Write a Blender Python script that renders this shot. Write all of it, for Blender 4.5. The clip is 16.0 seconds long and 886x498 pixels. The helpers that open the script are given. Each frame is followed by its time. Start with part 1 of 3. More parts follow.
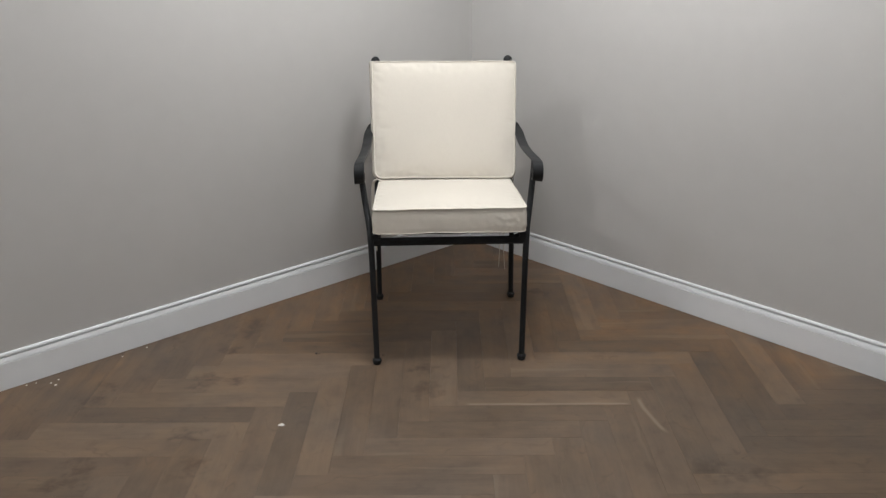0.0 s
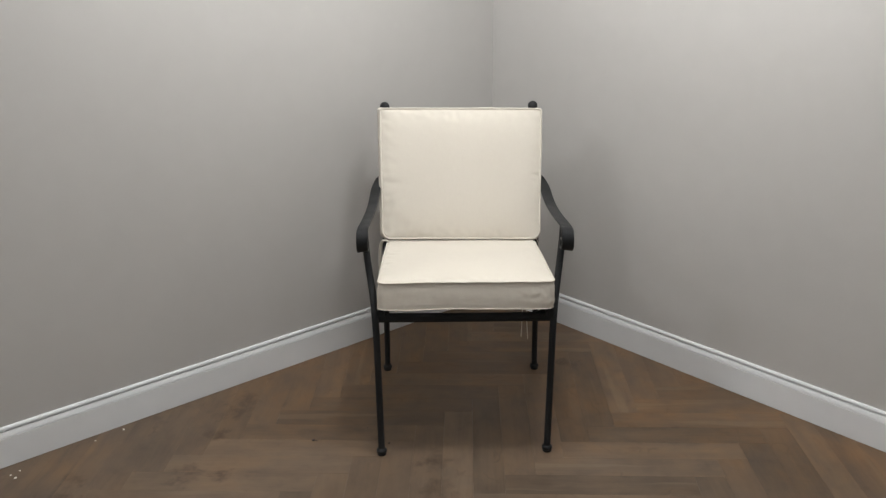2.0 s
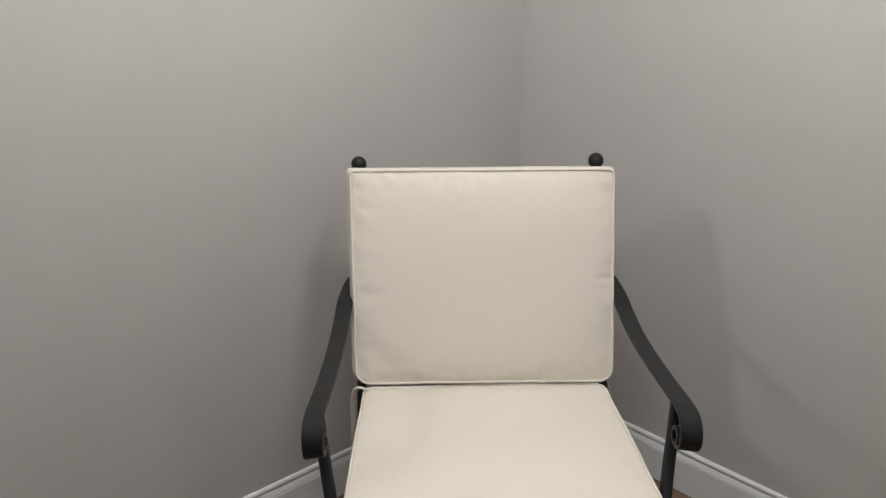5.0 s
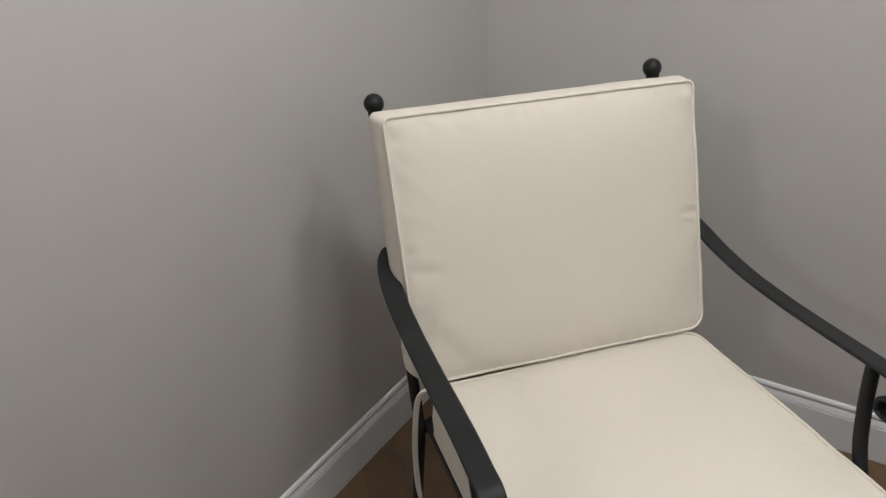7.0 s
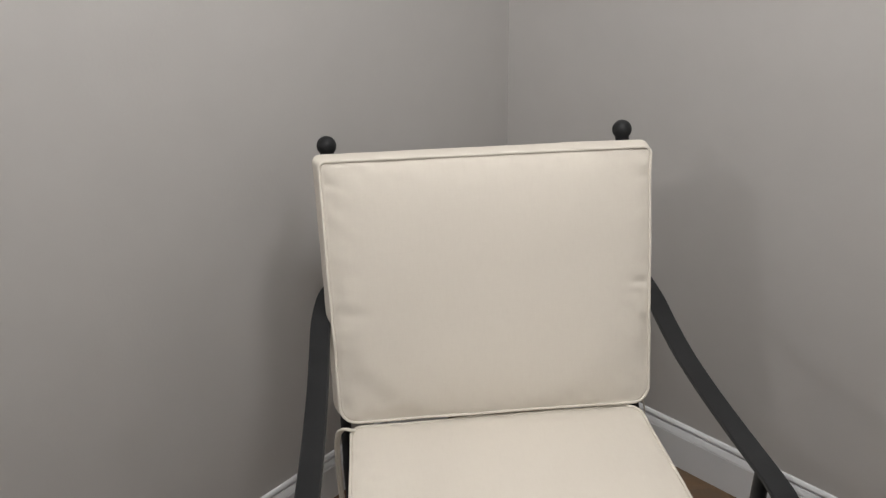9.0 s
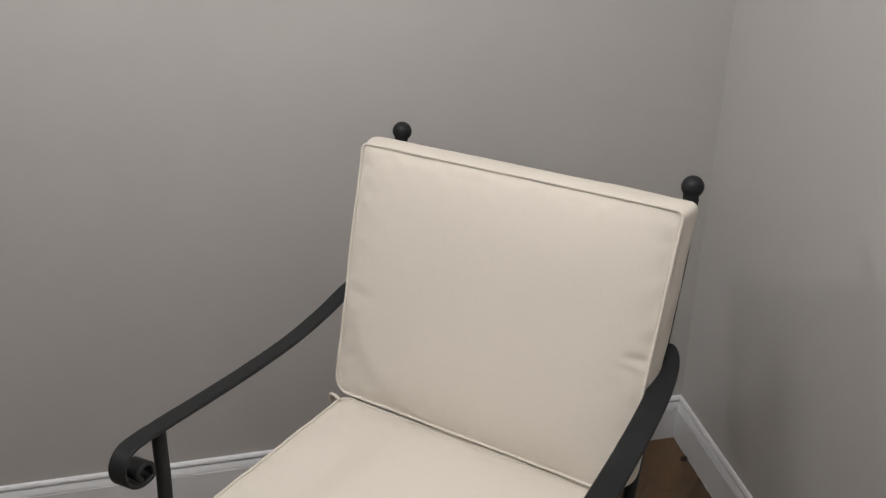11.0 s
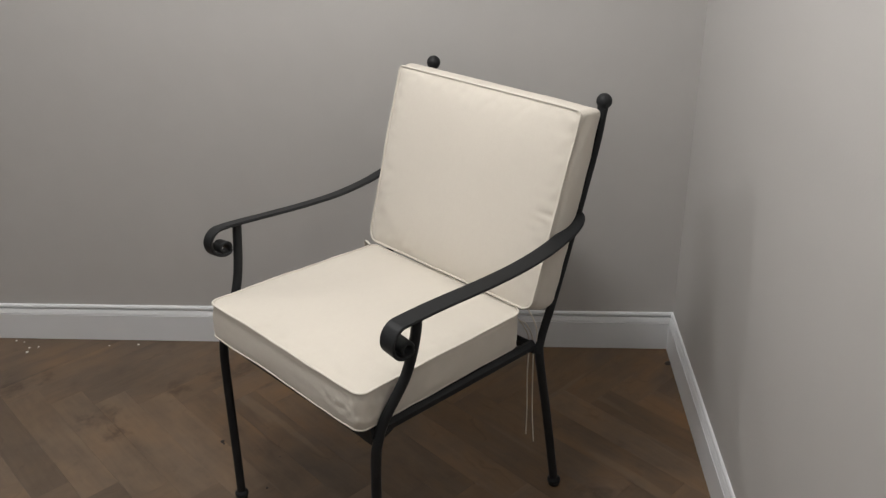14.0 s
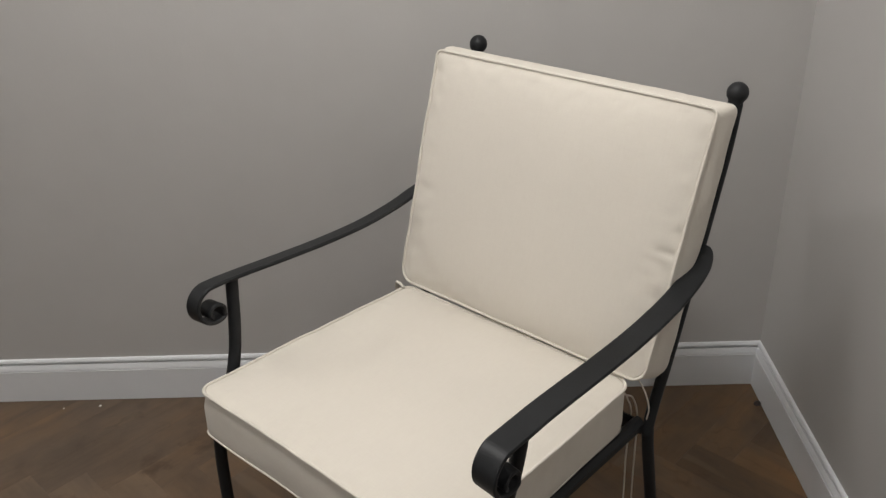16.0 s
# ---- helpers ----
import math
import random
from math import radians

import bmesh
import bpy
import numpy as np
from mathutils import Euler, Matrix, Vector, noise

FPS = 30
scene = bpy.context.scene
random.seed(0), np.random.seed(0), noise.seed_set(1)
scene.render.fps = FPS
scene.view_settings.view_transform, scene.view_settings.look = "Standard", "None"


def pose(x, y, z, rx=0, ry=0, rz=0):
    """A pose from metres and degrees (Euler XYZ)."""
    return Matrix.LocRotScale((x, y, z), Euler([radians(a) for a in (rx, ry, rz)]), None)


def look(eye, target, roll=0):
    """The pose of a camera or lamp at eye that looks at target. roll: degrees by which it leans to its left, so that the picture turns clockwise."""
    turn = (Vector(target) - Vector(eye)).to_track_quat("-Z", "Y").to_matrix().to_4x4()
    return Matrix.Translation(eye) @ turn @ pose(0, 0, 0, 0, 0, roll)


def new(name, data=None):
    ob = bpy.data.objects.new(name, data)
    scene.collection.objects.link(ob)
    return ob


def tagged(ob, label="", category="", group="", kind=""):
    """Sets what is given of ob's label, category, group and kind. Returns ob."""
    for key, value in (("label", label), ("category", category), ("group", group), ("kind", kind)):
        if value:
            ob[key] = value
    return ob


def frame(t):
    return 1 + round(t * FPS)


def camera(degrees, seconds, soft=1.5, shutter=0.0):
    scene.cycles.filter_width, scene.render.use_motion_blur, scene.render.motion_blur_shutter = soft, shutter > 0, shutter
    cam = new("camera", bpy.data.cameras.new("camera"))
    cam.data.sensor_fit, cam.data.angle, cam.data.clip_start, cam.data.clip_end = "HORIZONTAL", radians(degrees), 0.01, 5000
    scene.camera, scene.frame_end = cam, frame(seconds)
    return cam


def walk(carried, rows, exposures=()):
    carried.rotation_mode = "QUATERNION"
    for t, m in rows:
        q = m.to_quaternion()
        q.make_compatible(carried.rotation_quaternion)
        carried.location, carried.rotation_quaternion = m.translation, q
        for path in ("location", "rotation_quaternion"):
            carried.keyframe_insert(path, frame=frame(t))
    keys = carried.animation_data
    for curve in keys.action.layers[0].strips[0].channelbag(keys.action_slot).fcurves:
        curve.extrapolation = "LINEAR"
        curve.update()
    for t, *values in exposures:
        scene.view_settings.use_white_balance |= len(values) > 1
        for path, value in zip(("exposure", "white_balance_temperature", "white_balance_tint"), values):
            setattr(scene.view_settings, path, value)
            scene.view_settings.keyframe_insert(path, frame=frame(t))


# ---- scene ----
cam = camera(55.0, 16.0, 1.35)
PATH = [
    (0, (-2.547, -2.579, 1.28), (-1.275, -1.198, 0.59), -0.4),
    (0.5, (-2.538, -2.581, 1.297), (-1.282, -1.186, 0.609), -0.5),
    (1, (-2.527, -2.575, 1.297), (-1.281, -1.151, 0.652), -0.3),
    (1.5, (-2.456, -2.5, 1.301), (-1.21, -1.076, 0.652), -0.3),
    (2, (-2.292, -2.319, 1.314), (-1.0435, -0.897, 0.666), -0.4),
    (2.5, (-2.191, -2.174, 1.326), (-0.939, -0.763, 0.662), -0.4),
    (3, (-2.083, -2.062, 1.31), (-0.832, -0.648, 0.648), -0.5),
    (3.5, (-1.911, -1.920, 1.329), (-0.659, -0.501, 0.682), -0.6),
    (4, (-1.811, -1.808, 1.315), (-0.576, -0.379, 0.665), -0.6),
    (4.2, (-1.773, -1.751, 1.288), (-0.537, -0.318, 0.643), -0.6),
    (6.3, (-1.466, -1.048, 1.277), (-0.077, 0.052, 0.35), -2.5),
    (6.5, (-1.518, -0.983, 1.281), (-0.081, 0.021, 0.321), -2.3),
    (7, (-1.626, -0.899, 1.3), (-0.151, 0.034, 0.322), -1.7),
    (7.5, (-1.649, -0.863, 1.325), (-0.154, 0.029, 0.34), -1.0),
    (8, (-1.607, -0.898, 1.332), (-0.108, -0.001, 0.357), -0.9),
    (8.5, (-1.513, -1.05, 1.342), (-0.092, 0.001, 0.406), -1.8),
    (9, (-1.414, -1.159, 1.339), (-0.144, 0.073, 0.406), -1.5),
    (9.2, (-1.356, -1.173, 1.353), (-0.142, 0.096, 0.397), -1.1),
    (11.3, (-0.735, -1.562, 1.338), (-0.506, 0.192, 0.405), -1.2),
    (11.5, (-0.704, -1.644, 1.342), (-0.491, 0.111, 0.407), -1.1),
    (12, (-0.6368, -1.8096, 1.3657), (-0.5658, -0.0356, 0.4457), -1.0),
    (12.5, (-0.5381, -1.9397, 1.3563), (-0.5561, -0.1597, 0.4433), -1.1),
    (13, (-0.4893, -2.0549, 1.3604), (-0.5733, -0.2759, 0.4514), -1.3),
    (13.5, (-0.4766, -2.1011, 1.3565), (-0.6016, -0.3191, 0.4575), -1.5),
    (14, (-0.4707, -2.0871, 1.3525), (-0.6157, -0.3031, 0.4595), -1.6),
    (14.5, (-0.4827, -2.068, 1.35), (-0.6317, -0.285, 0.457), -1.6),
    (15, (-0.5215, -1.9677, 1.3209), (-0.6785, -0.1817, 0.4349), -1.7),
    (15.5, (-0.6188, -1.7878, 1.2835), (-0.8058, -0.0028, 0.4005), -1.9),
    (16, (-0.6683, -1.6283, 1.2538), (-0.7233, 0.1327, 0.3068), -2.5),
]
walk(cam, [(t, look(eye, target, roll)) for t, eye, target, roll in PATH],
     [(0, 0.18, 6250, 8.7), (2, 0.13, 6400, 8), (3.4, 0.01, 6510, 9), (4.2, -0.10, 6560, 11), (6.3, -0.31, 6530, 10), (9.2, -0.26, 6520, 11), (11.3, -0.34, 6550, 12), (12.5, -0.24, 6520, 11.3), (14.5, -0.14, 6530, 10),
      (16, -0.24, 6570, 10)])


# ---- light ----
ROOM_X, ROOM_Y, ROOM_H = -7.4, -7.6, 2.7


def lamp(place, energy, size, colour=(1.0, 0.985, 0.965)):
    data = bpy.data.lights.new("unseen_lamp", "POINT")
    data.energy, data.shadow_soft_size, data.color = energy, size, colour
    ob = new("unseen_lamp", data)
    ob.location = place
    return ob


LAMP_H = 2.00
# two unseen lamps, placed by the chair's shadows on floor and north wall
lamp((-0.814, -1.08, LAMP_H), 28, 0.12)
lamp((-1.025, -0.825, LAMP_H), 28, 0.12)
# unseen western lamp, placed by the chair's shadow on the east wall
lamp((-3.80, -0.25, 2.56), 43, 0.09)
# fills added with no known source, to lift cushion fronts and east wall
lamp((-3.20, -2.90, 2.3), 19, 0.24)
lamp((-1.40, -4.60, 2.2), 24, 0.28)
world = bpy.data.worlds.new("world")
scene.world = world
world.use_nodes = True
world.node_tree.nodes["Background"].inputs[0].default_value = (0.02, 0.02, 0.02, 1)


# ---- materials ----
def material(name):
    m = bpy.data.materials.new(name)
    m.use_nodes = True
    nt = m.node_tree
    return m, nt, nt.nodes["Principled BSDF"]


def node(nt, kind, **props):
    n = nt.nodes.new(kind)
    for k, v in props.items():
        n.inputs[k].default_value = v
    return n


def ramp(nt, fac, stops):
    r = nt.nodes.new("ShaderNodeValToRGB")
    r.color_ramp.elements[0].position, r.color_ramp.elements[0].color = stops[0][0], (*stops[0][1], 1)
    r.color_ramp.elements[1].position, r.color_ramp.elements[1].color = stops[-1][0], (*stops[-1][1], 1)
    for p, c in stops[1:-1]:
        r.color_ramp.elements.new(p).color = (*c, 1)
    nt.links.new(fac, r.inputs["Fac"])
    return r.outputs["Color"]


def mix(nt, kind, fac, a, b):
    m = nt.nodes.new("ShaderNodeMix")
    m.data_type, m.blend_type = "RGBA", kind
    for value, socket in ((fac, m.inputs[0]), (a, m.inputs[6]), (b, m.inputs[7])):
        if isinstance(value, (int, float)):
            socket.default_value = value
        elif isinstance(value, tuple):
            socket.default_value = (*value, 1)
        else:
            nt.links.new(value, socket)
    return m.outputs[2]


def mathn(nt, op, a, b=0.0, c=0.0):
    m = nt.nodes.new("ShaderNodeMath")
    m.operation = op
    for value, socket in zip((a, b, c), m.inputs):
        if isinstance(value, (int, float)):
            socket.default_value = value
        else:
            nt.links.new(value, socket)
    return m.outputs[0]


def bumped(nt, bsdf, height, strength, distance):
    b = node(nt, "ShaderNodeBump", Strength=strength, Distance=distance)
    nt.links.new(height, b.inputs["Height"])
    nt.links.new(b.outputs["Normal"], bsdf.inputs["Normal"])


def noise_of(nt, vector, scale, detail=4.0, rough=0.5):
    n = node(nt, "ShaderNodeTexNoise", Scale=scale, Detail=detail, Roughness=rough)
    nt.links.new(vector, n.inputs["Vector"])
    return n.outputs["Fac"]


def scaled(nt, vector, x, y, z):
    m = nt.nodes.new("ShaderNodeMapping")
    m.inputs["Scale"].default_value = (x, y, z)
    nt.links.new(vector, m.inputs["Vector"])
    return m.outputs["Vector"]


def paint(name, colour, rough, fine, relief):
    m, nt, b = material(name)
    pos = nt.nodes.new("ShaderNodeNewGeometry").outputs["Position"]
    broad = noise_of(nt, pos, 1.3, 3)
    small = noise_of(nt, pos, 14.0, 4)
    tone = ramp(nt, broad, [(0.3, tuple(c * 0.97 for c in colour)), (0.7, tuple(c * 1.03 for c in colour))])
    tone = mix(nt, "MULTIPLY", 0.35, tone, ramp(nt, small, [(0.35, (0.93, 0.93, 0.93)), (0.65, (1, 1, 1))]))
    nt.links.new(tone, b.inputs["Base Color"])
    r = ramp(nt, small, [(0.3, (rough - 0.05,) * 3), (0.7, (rough + 0.05,) * 3)])
    nt.links.new(r, b.inputs["Roughness"])
    bumped(nt, b, noise_of(nt, pos, fine, 3), relief, 0.002)
    return m


def fabric(name, colour):
    m, nt, b = material(name)
    co = nt.nodes.new("ShaderNodeTexCoord").outputs["Object"]
    warp, weft = noise_of(nt, scaled(nt, co, 620, 70, 200), 1.0, 2), noise_of(nt, scaled(nt, co, 70, 620, 200), 1.0, 2)
    weave = mathn(nt, "ADD", warp, weft)
    broad, slub = noise_of(nt, co, 5.0, 4), noise_of(nt, scaled(nt, co, 220, 40, 60), 1.0, 2)
    tone = ramp(nt, broad, [(0.3, tuple(c * 0.955 for c in colour)), (0.7, colour)])
    tone = mix(nt, "MULTIPLY", 0.12, tone, ramp(nt, slub, [(0.3, (0.93, 0.92, 0.9)), (0.6, (1, 1, 1))]))
    tone = mix(nt, "MULTIPLY", 0.18, tone, ramp(nt, mathn(nt, "MULTIPLY", weave, 0.5), [(0.38, (0.90, 0.895, 0.885)), (0.58, (1, 1, 1))]))
    nt.links.new(tone, b.inputs["Base Color"])
    b.inputs["Roughness"].default_value = 0.9
    b.inputs["Specular IOR Level"].default_value = 0.2
    b.inputs["Sheen Weight"].default_value = 0.15
    height = mathn(nt, "ADD", mathn(nt, "MULTIPLY", weave, 0.09), noise_of(nt, co, 30.0, 3))
    bumped(nt, b, height, 0.20, 0.002)
    return m


def iron(name):
    m, nt, b = material(name)
    co = nt.nodes.new("ShaderNodeTexCoord").outputs["Object"]
    broad, fine = noise_of(nt, co, 18.0, 4), noise_of(nt, co, 420.0, 2)
    nt.links.new(ramp(nt, broad, [(0.3, (0.0125, 0.0132, 0.0142)), (0.7, (0.0200, 0.0210, 0.0224))]), b.inputs["Base Color"])
    nt.links.new(ramp(nt, broad, [(0.3, (0.42,) * 3), (0.7, (0.54,) * 3)]), b.inputs["Roughness"])
    b.inputs["Specular IOR Level"].default_value = 0.20
    bumped(nt, b, mathn(nt, "ADD", fine, broad), 0.18, 0.0008)
    return m


LAY_X, LAY_Y, LAY_TURN = -1.0519, -1.0163, -42.9  # corner and turn of the herringbone


SMUDGES = ((-1.506, -0.377, 0.05), (-1.542, -0.387, 0.045), (-1.357, -0.256, 0.04), (-1.251, -0.163, 0.05), (-1.177, -0.120, 0.045), (-1.704, -0.615, 0.045), (-1.749, -0.763, 0.05), (-2.054, -0.599, 0.045), (-2.015, -0.624, 0.04), (-1.973, -0.576, 0.045), (-1.812, -0.251, 0.05), (-1.747, -0.197, 0.04), (-1.056, -0.890, 0.055), (-0.969, -0.773, 0.045), (-1.444, -0.455, 0.04), (-0.250, -0.613, 0.05), (-0.804, -1.693, 0.06), (-0.731, -1.777, 0.05))


def clamp01(nt, value):
    return mathn(nt, "MINIMUM", mathn(nt, "MAXIMUM", value, 0.0), 1.0)


def oak(name, low, high):
    """Smoked oak; each plank takes a tone between low and high."""
    m, nt, b = material(name)
    info = nt.nodes.new("ShaderNodeObjectInfo")
    co = nt.nodes.new("ShaderNodeTexCoord").outputs["Object"]
    pos = nt.nodes.new("ShaderNodeNewGeometry").outputs["Position"]
    shift = nt.nodes.new("ShaderNodeVectorMath")
    shift.operation = "SCALE"
    shift.inputs[0].default_value = (37.0, 19.0, 11.0)
    nt.links.new(info.outputs["Random"], shift.inputs["Scale"])
    add = nt.nodes.new("ShaderNodeVectorMath")
    add.operation = "ADD"
    nt.links.new(co, add.inputs[0])
    nt.links.new(shift.outputs[0], add.inputs[1])
    co = add.outputs[0]
    bend = node(nt, "ShaderNodeTexNoise", Scale=5.0, Detail=2.0)
    nt.links.new(co, bend.inputs["Vector"])
    warp = nt.nodes.new("ShaderNodeVectorMath")
    warp.operation = "MULTIPLY_ADD"
    nt.links.new(bend.outputs["Color"], warp.inputs[0])
    warp.inputs[1].default_value = (0.03, 0.035, 0.0)
    nt.links.new(co, warp.inputs[2])
    bent = warp.outputs[0]
    grain = noise_of(nt, scaled(nt, bent, 6.0, 120.0, 40.0), 1.0, 5, 0.6)
    figure = noise_of(nt, scaled(nt, bent, 2.6, 24.0, 10.0), 1.0, 4, 0.6)
    cloud = noise_of(nt, scaled(nt, bent, 7.0, 13.0, 5.0), 1.0, 4, 0.6)
    knots = noise_of(nt, scaled(nt, bent, 8.0, 12.0, 5.0), 1.0, 2, 0.4)
    sap = noise_of(nt, scaled(nt, bent, 1.3, 20.0, 5.0), 1.0, 2, 0.4)
    scuff = noise_of(nt, pos, 5.0, 5, 0.6)
    tone = ramp(nt, info.outputs["Random"], [(0.0, low), (0.5, tuple((p + q) / 2 * k for p, q, k in zip(low, high, (1.02, 1.0, 0.96)))), (1.0, high)])
    tone = mix(nt, "MULTIPLY", 0.30, tone, ramp(nt, figure, [(0.32, (0.70, 0.68, 0.66)), (0.62, (1.12, 1.1, 1.07))]))
    tone = mix(nt, "MULTIPLY", 0.15, tone, ramp(nt, grain, [(0.35, (0.6, 0.58, 0.56)), (0.58, (1.05, 1.05, 1.05))]))
    tone = mix(nt, "MULTIPLY", 0.75, tone, ramp(nt, cloud, [(0.3, (0.72, 0.735, 0.76)), (0.5, (0.95, 0.95, 0.95)), (0.68, (1.12, 1.06, 0.98))]))
    # uneven stain: warm and cool fields, and smudges that run across the joints
    hue, smudge = noise_of(nt, pos, 3.4, 3, 0.55), noise_of(nt, pos, 15.0, 5, 0.62)
    tone = mix(nt, "MULTIPLY", 1.0, tone, ramp(nt, hue, [(0.35, (0.97, 0.99, 1.02)), (0.65, (1.04, 1.0, 0.95))]))
    tone = mix(nt, "MULTIPLY", 0.40, tone, ramp(nt, smudge, [(0.30, (0.58, 0.57, 0.56)), (0.42, (0.95, 0.95, 0.95)), (0.66, (1.10, 1.08, 1.05))]))
    tone = mix(nt, "MULTIPLY", 0.32, tone, ramp(nt, knots, [(0.22, (0.55, 0.52, 0.50)), (0.36, (1, 1, 1))]))
    tone = mix(nt, "MULTIPLY", 0.5, tone, ramp(nt, scuff, [(0.34, (0.80, 0.79, 0.78)), (0.62, (1.08, 1.08, 1.08))]))
    # dark veins, where the figure is open
    vein = clamp01(nt, mathn(nt, "SUBTRACT", 1.0, mathn(nt, "MULTIPLY", mathn(nt, "ABSOLUTE", mathn(nt, "SUBTRACT", knots, 0.52)), 55.0)))
    vein = mathn(nt, "MULTIPLY", vein, clamp01(nt, mathn(nt, "MULTIPLY", mathn(nt, "SUBTRACT", cloud, 0.52), 9.0)))
    tone = mix(nt, "MIX", mathn(nt, "MULTIPLY", vein, 0.36), tone, (0.045, 0.034, 0.026))
    # pale sapwood
    pale = mathn(nt, "MULTIPLY", clamp01(nt, mathn(nt, "MULTIPLY", mathn(nt, "SUBTRACT", sap, 0.66), 22.0)), 0.22)
    lay = nt.nodes.new("ShaderNodeMapping")
    lay.vector_type = "TEXTURE"
    lay.inputs["Location"].default_value = (LAY_X, LAY_Y, 0)
    lay.inputs["Rotation"].default_value = (0, 0, radians(LAY_TURN))
    nt.links.new(pos, lay.inputs["Vector"])
    sep = nt.nodes.new("ShaderNodeSeparateXYZ")
    nt.links.new(lay.outputs[0], sep.inputs[0])
    x, y = sep.outputs[0], sep.outputs[1]
    wander = mathn(nt, "MULTIPLY", mathn(nt, "SUBTRACT", noise_of(nt, pos, 9.0, 2), 0.5), 0.014)
    along = clamp01(nt, mathn(nt, "MULTIPLY", mathn(nt, "MINIMUM", mathn(nt, "SUBTRACT", x, 0.02), mathn(nt, "SUBTRACT", 0.50, x)), 60.0))
    off = mathn(nt, "ABSOLUTE", mathn(nt, "SUBTRACT", mathn(nt, "SUBTRACT", y, 0.0085), mathn(nt, "MULTIPLY", wander, 0.5)))
    edge = mathn(nt, "MULTIPLY", along, clamp01(nt, mathn(nt, "SUBTRACT", 1.3, mathn(nt, "DIVIDE", off, 0.006))))
    drop = mathn(nt, "DIVIDE", mathn(nt, "SUBTRACT", 0.044, y), 0.193)
    centre = mathn(nt, "ADD", mathn(nt, "MULTIPLY", mathn(nt, "MULTIPLY", drop, drop), 0.042), 0.531)
    along = clamp01(nt, mathn(nt, "MULTIPLY", mathn(nt, "MINIMUM", mathn(nt, "SUBTRACT", 0.048, y), mathn(nt, "ADD", y, 0.15)), 40.0))
    off = mathn(nt, "ABSOLUTE", mathn(nt, "SUBTRACT", mathn(nt, "SUBTRACT", x, centre), wander))
    curl = mathn(nt, "MULTIPLY", along, clamp01(nt, mathn(nt, "SUBTRACT", 1.25, mathn(nt, "DIVIDE", off, 0.0075))))
    pale = mathn(nt, "MAXIMUM", pale, mathn(nt, "MULTIPLY", mathn(nt, "MAXIMUM", edge, curl), 0.75))
    tone = mix(nt, "MIX", pale, tone, (0.225, 0.180, 0.135))
    # dark, ragged smudges
    ragged = nt.nodes.new("ShaderNodeVectorMath")
    ragged.operation = "MULTIPLY_ADD"
    shake = node(nt, "ShaderNodeTexNoise", Scale=26.0, Detail=5.0)
    nt.links.new(pos, shake.inputs["Vector"])
    nt.links.new(shake.outputs["Color"], ragged.inputs[0])
    ragged.inputs[1].default_value = (0.17, 0.17, 0.0)
    nt.links.new(pos, ragged.inputs[2])
    dark = None
    for px, py, size in SMUDGES:
        d = nt.nodes.new("ShaderNodeVectorMath")
        d.operation = "DISTANCE"
        d.inputs[1].default_value = (px + 0.085, py + 0.085, 0)
        nt.links.new(ragged.outputs[0], d.inputs[0])
        near = clamp01(nt, mathn(nt, "SUBTRACT", 1.0, mathn(nt, "DIVIDE", d.outputs["Value"], size)))
        dark = near if dark is None else mathn(nt, "MAXIMUM", dark, near)
    tone = mix(nt, "MULTIPLY", mathn(nt, "MULTIPLY", dark, 0.75), tone, (0.45, 0.43, 0.41))
    # bare, warm patches in the stain
    patch = None
    for px, py, size in ((-0.071, -1.295, 0.13), (-0.059, -1.540, 0.14), (-0.118, -1.637, 0.12), (-0.018, -0.328, 0.13), (-1.747, -0.118, 0.13), (-1.660, -0.081, 0.10), (-2.012, -0.074, 0.12)):
        d = nt.nodes.new("ShaderNodeVectorMath")
        d.operation = "DISTANCE"
        d.inputs[1].default_value = (px, py, 0)
        nt.links.new(pos, d.inputs[0])
        near = mathn(nt, "MAXIMUM", mathn(nt, "SUBTRACT", 1.0, mathn(nt, "DIVIDE", d.outputs["Value"], size)), 0.0)
        patch = near if patch is None else mathn(nt, "MAXIMUM", patch, near)
    patch = mathn(nt, "MULTIPLY", patch, clamp01(nt, mathn(nt, "MULTIPLY", mathn(nt, "SUBTRACT", figure, 0.30), 4.0)))
    tone = mix(nt, "MIX", mathn(nt, "MULTIPLY", patch, 0.8), tone, (0.185, 0.112, 0.060))
    # browner finish along the two walls by the corner
    brown = None
    for px, py, size in ((-0.25, -0.25, 0.75), (-0.20, -0.75, 0.60), (-0.85, -0.15, 0.55), (-0.15, -1.30, 0.40)):
        d = nt.nodes.new("ShaderNodeVectorMath")
        d.operation = "DISTANCE"
        d.inputs[1].default_value = (px, py, 0)
        nt.links.new(pos, d.inputs[0])
        near = clamp01(nt, mathn(nt, "MULTIPLY", mathn(nt, "SUBTRACT", 1.0, mathn(nt, "DIVIDE", d.outputs["Value"], size)), 2.2))
        brown = near if brown is None else mathn(nt, "MAXIMUM", brown, near)
    brown = mathn(nt, "MULTIPLY", brown, clamp01(nt, mathn(nt, "MULTIPLY", mathn(nt, "SUBTRACT", cloud, 0.22), 2.6)))
    tone = mix(nt, "MULTIPLY", brown, tone, (1.12, 0.98, 0.80))
    nt.links.new(tone, b.inputs["Base Color"])
    nt.links.new(ramp(nt, scuff, [(0.3, (0.36,) * 3), (0.7, (0.52,) * 3)]), b.inputs["Roughness"])
    b.inputs["Specular IOR Level"].default_value = 0.35
    bumped(nt, b, mathn(nt, "ADD", grain, mathn(nt, "MULTIPLY", figure, 0.6)), 0.14, 0.001)
    return m


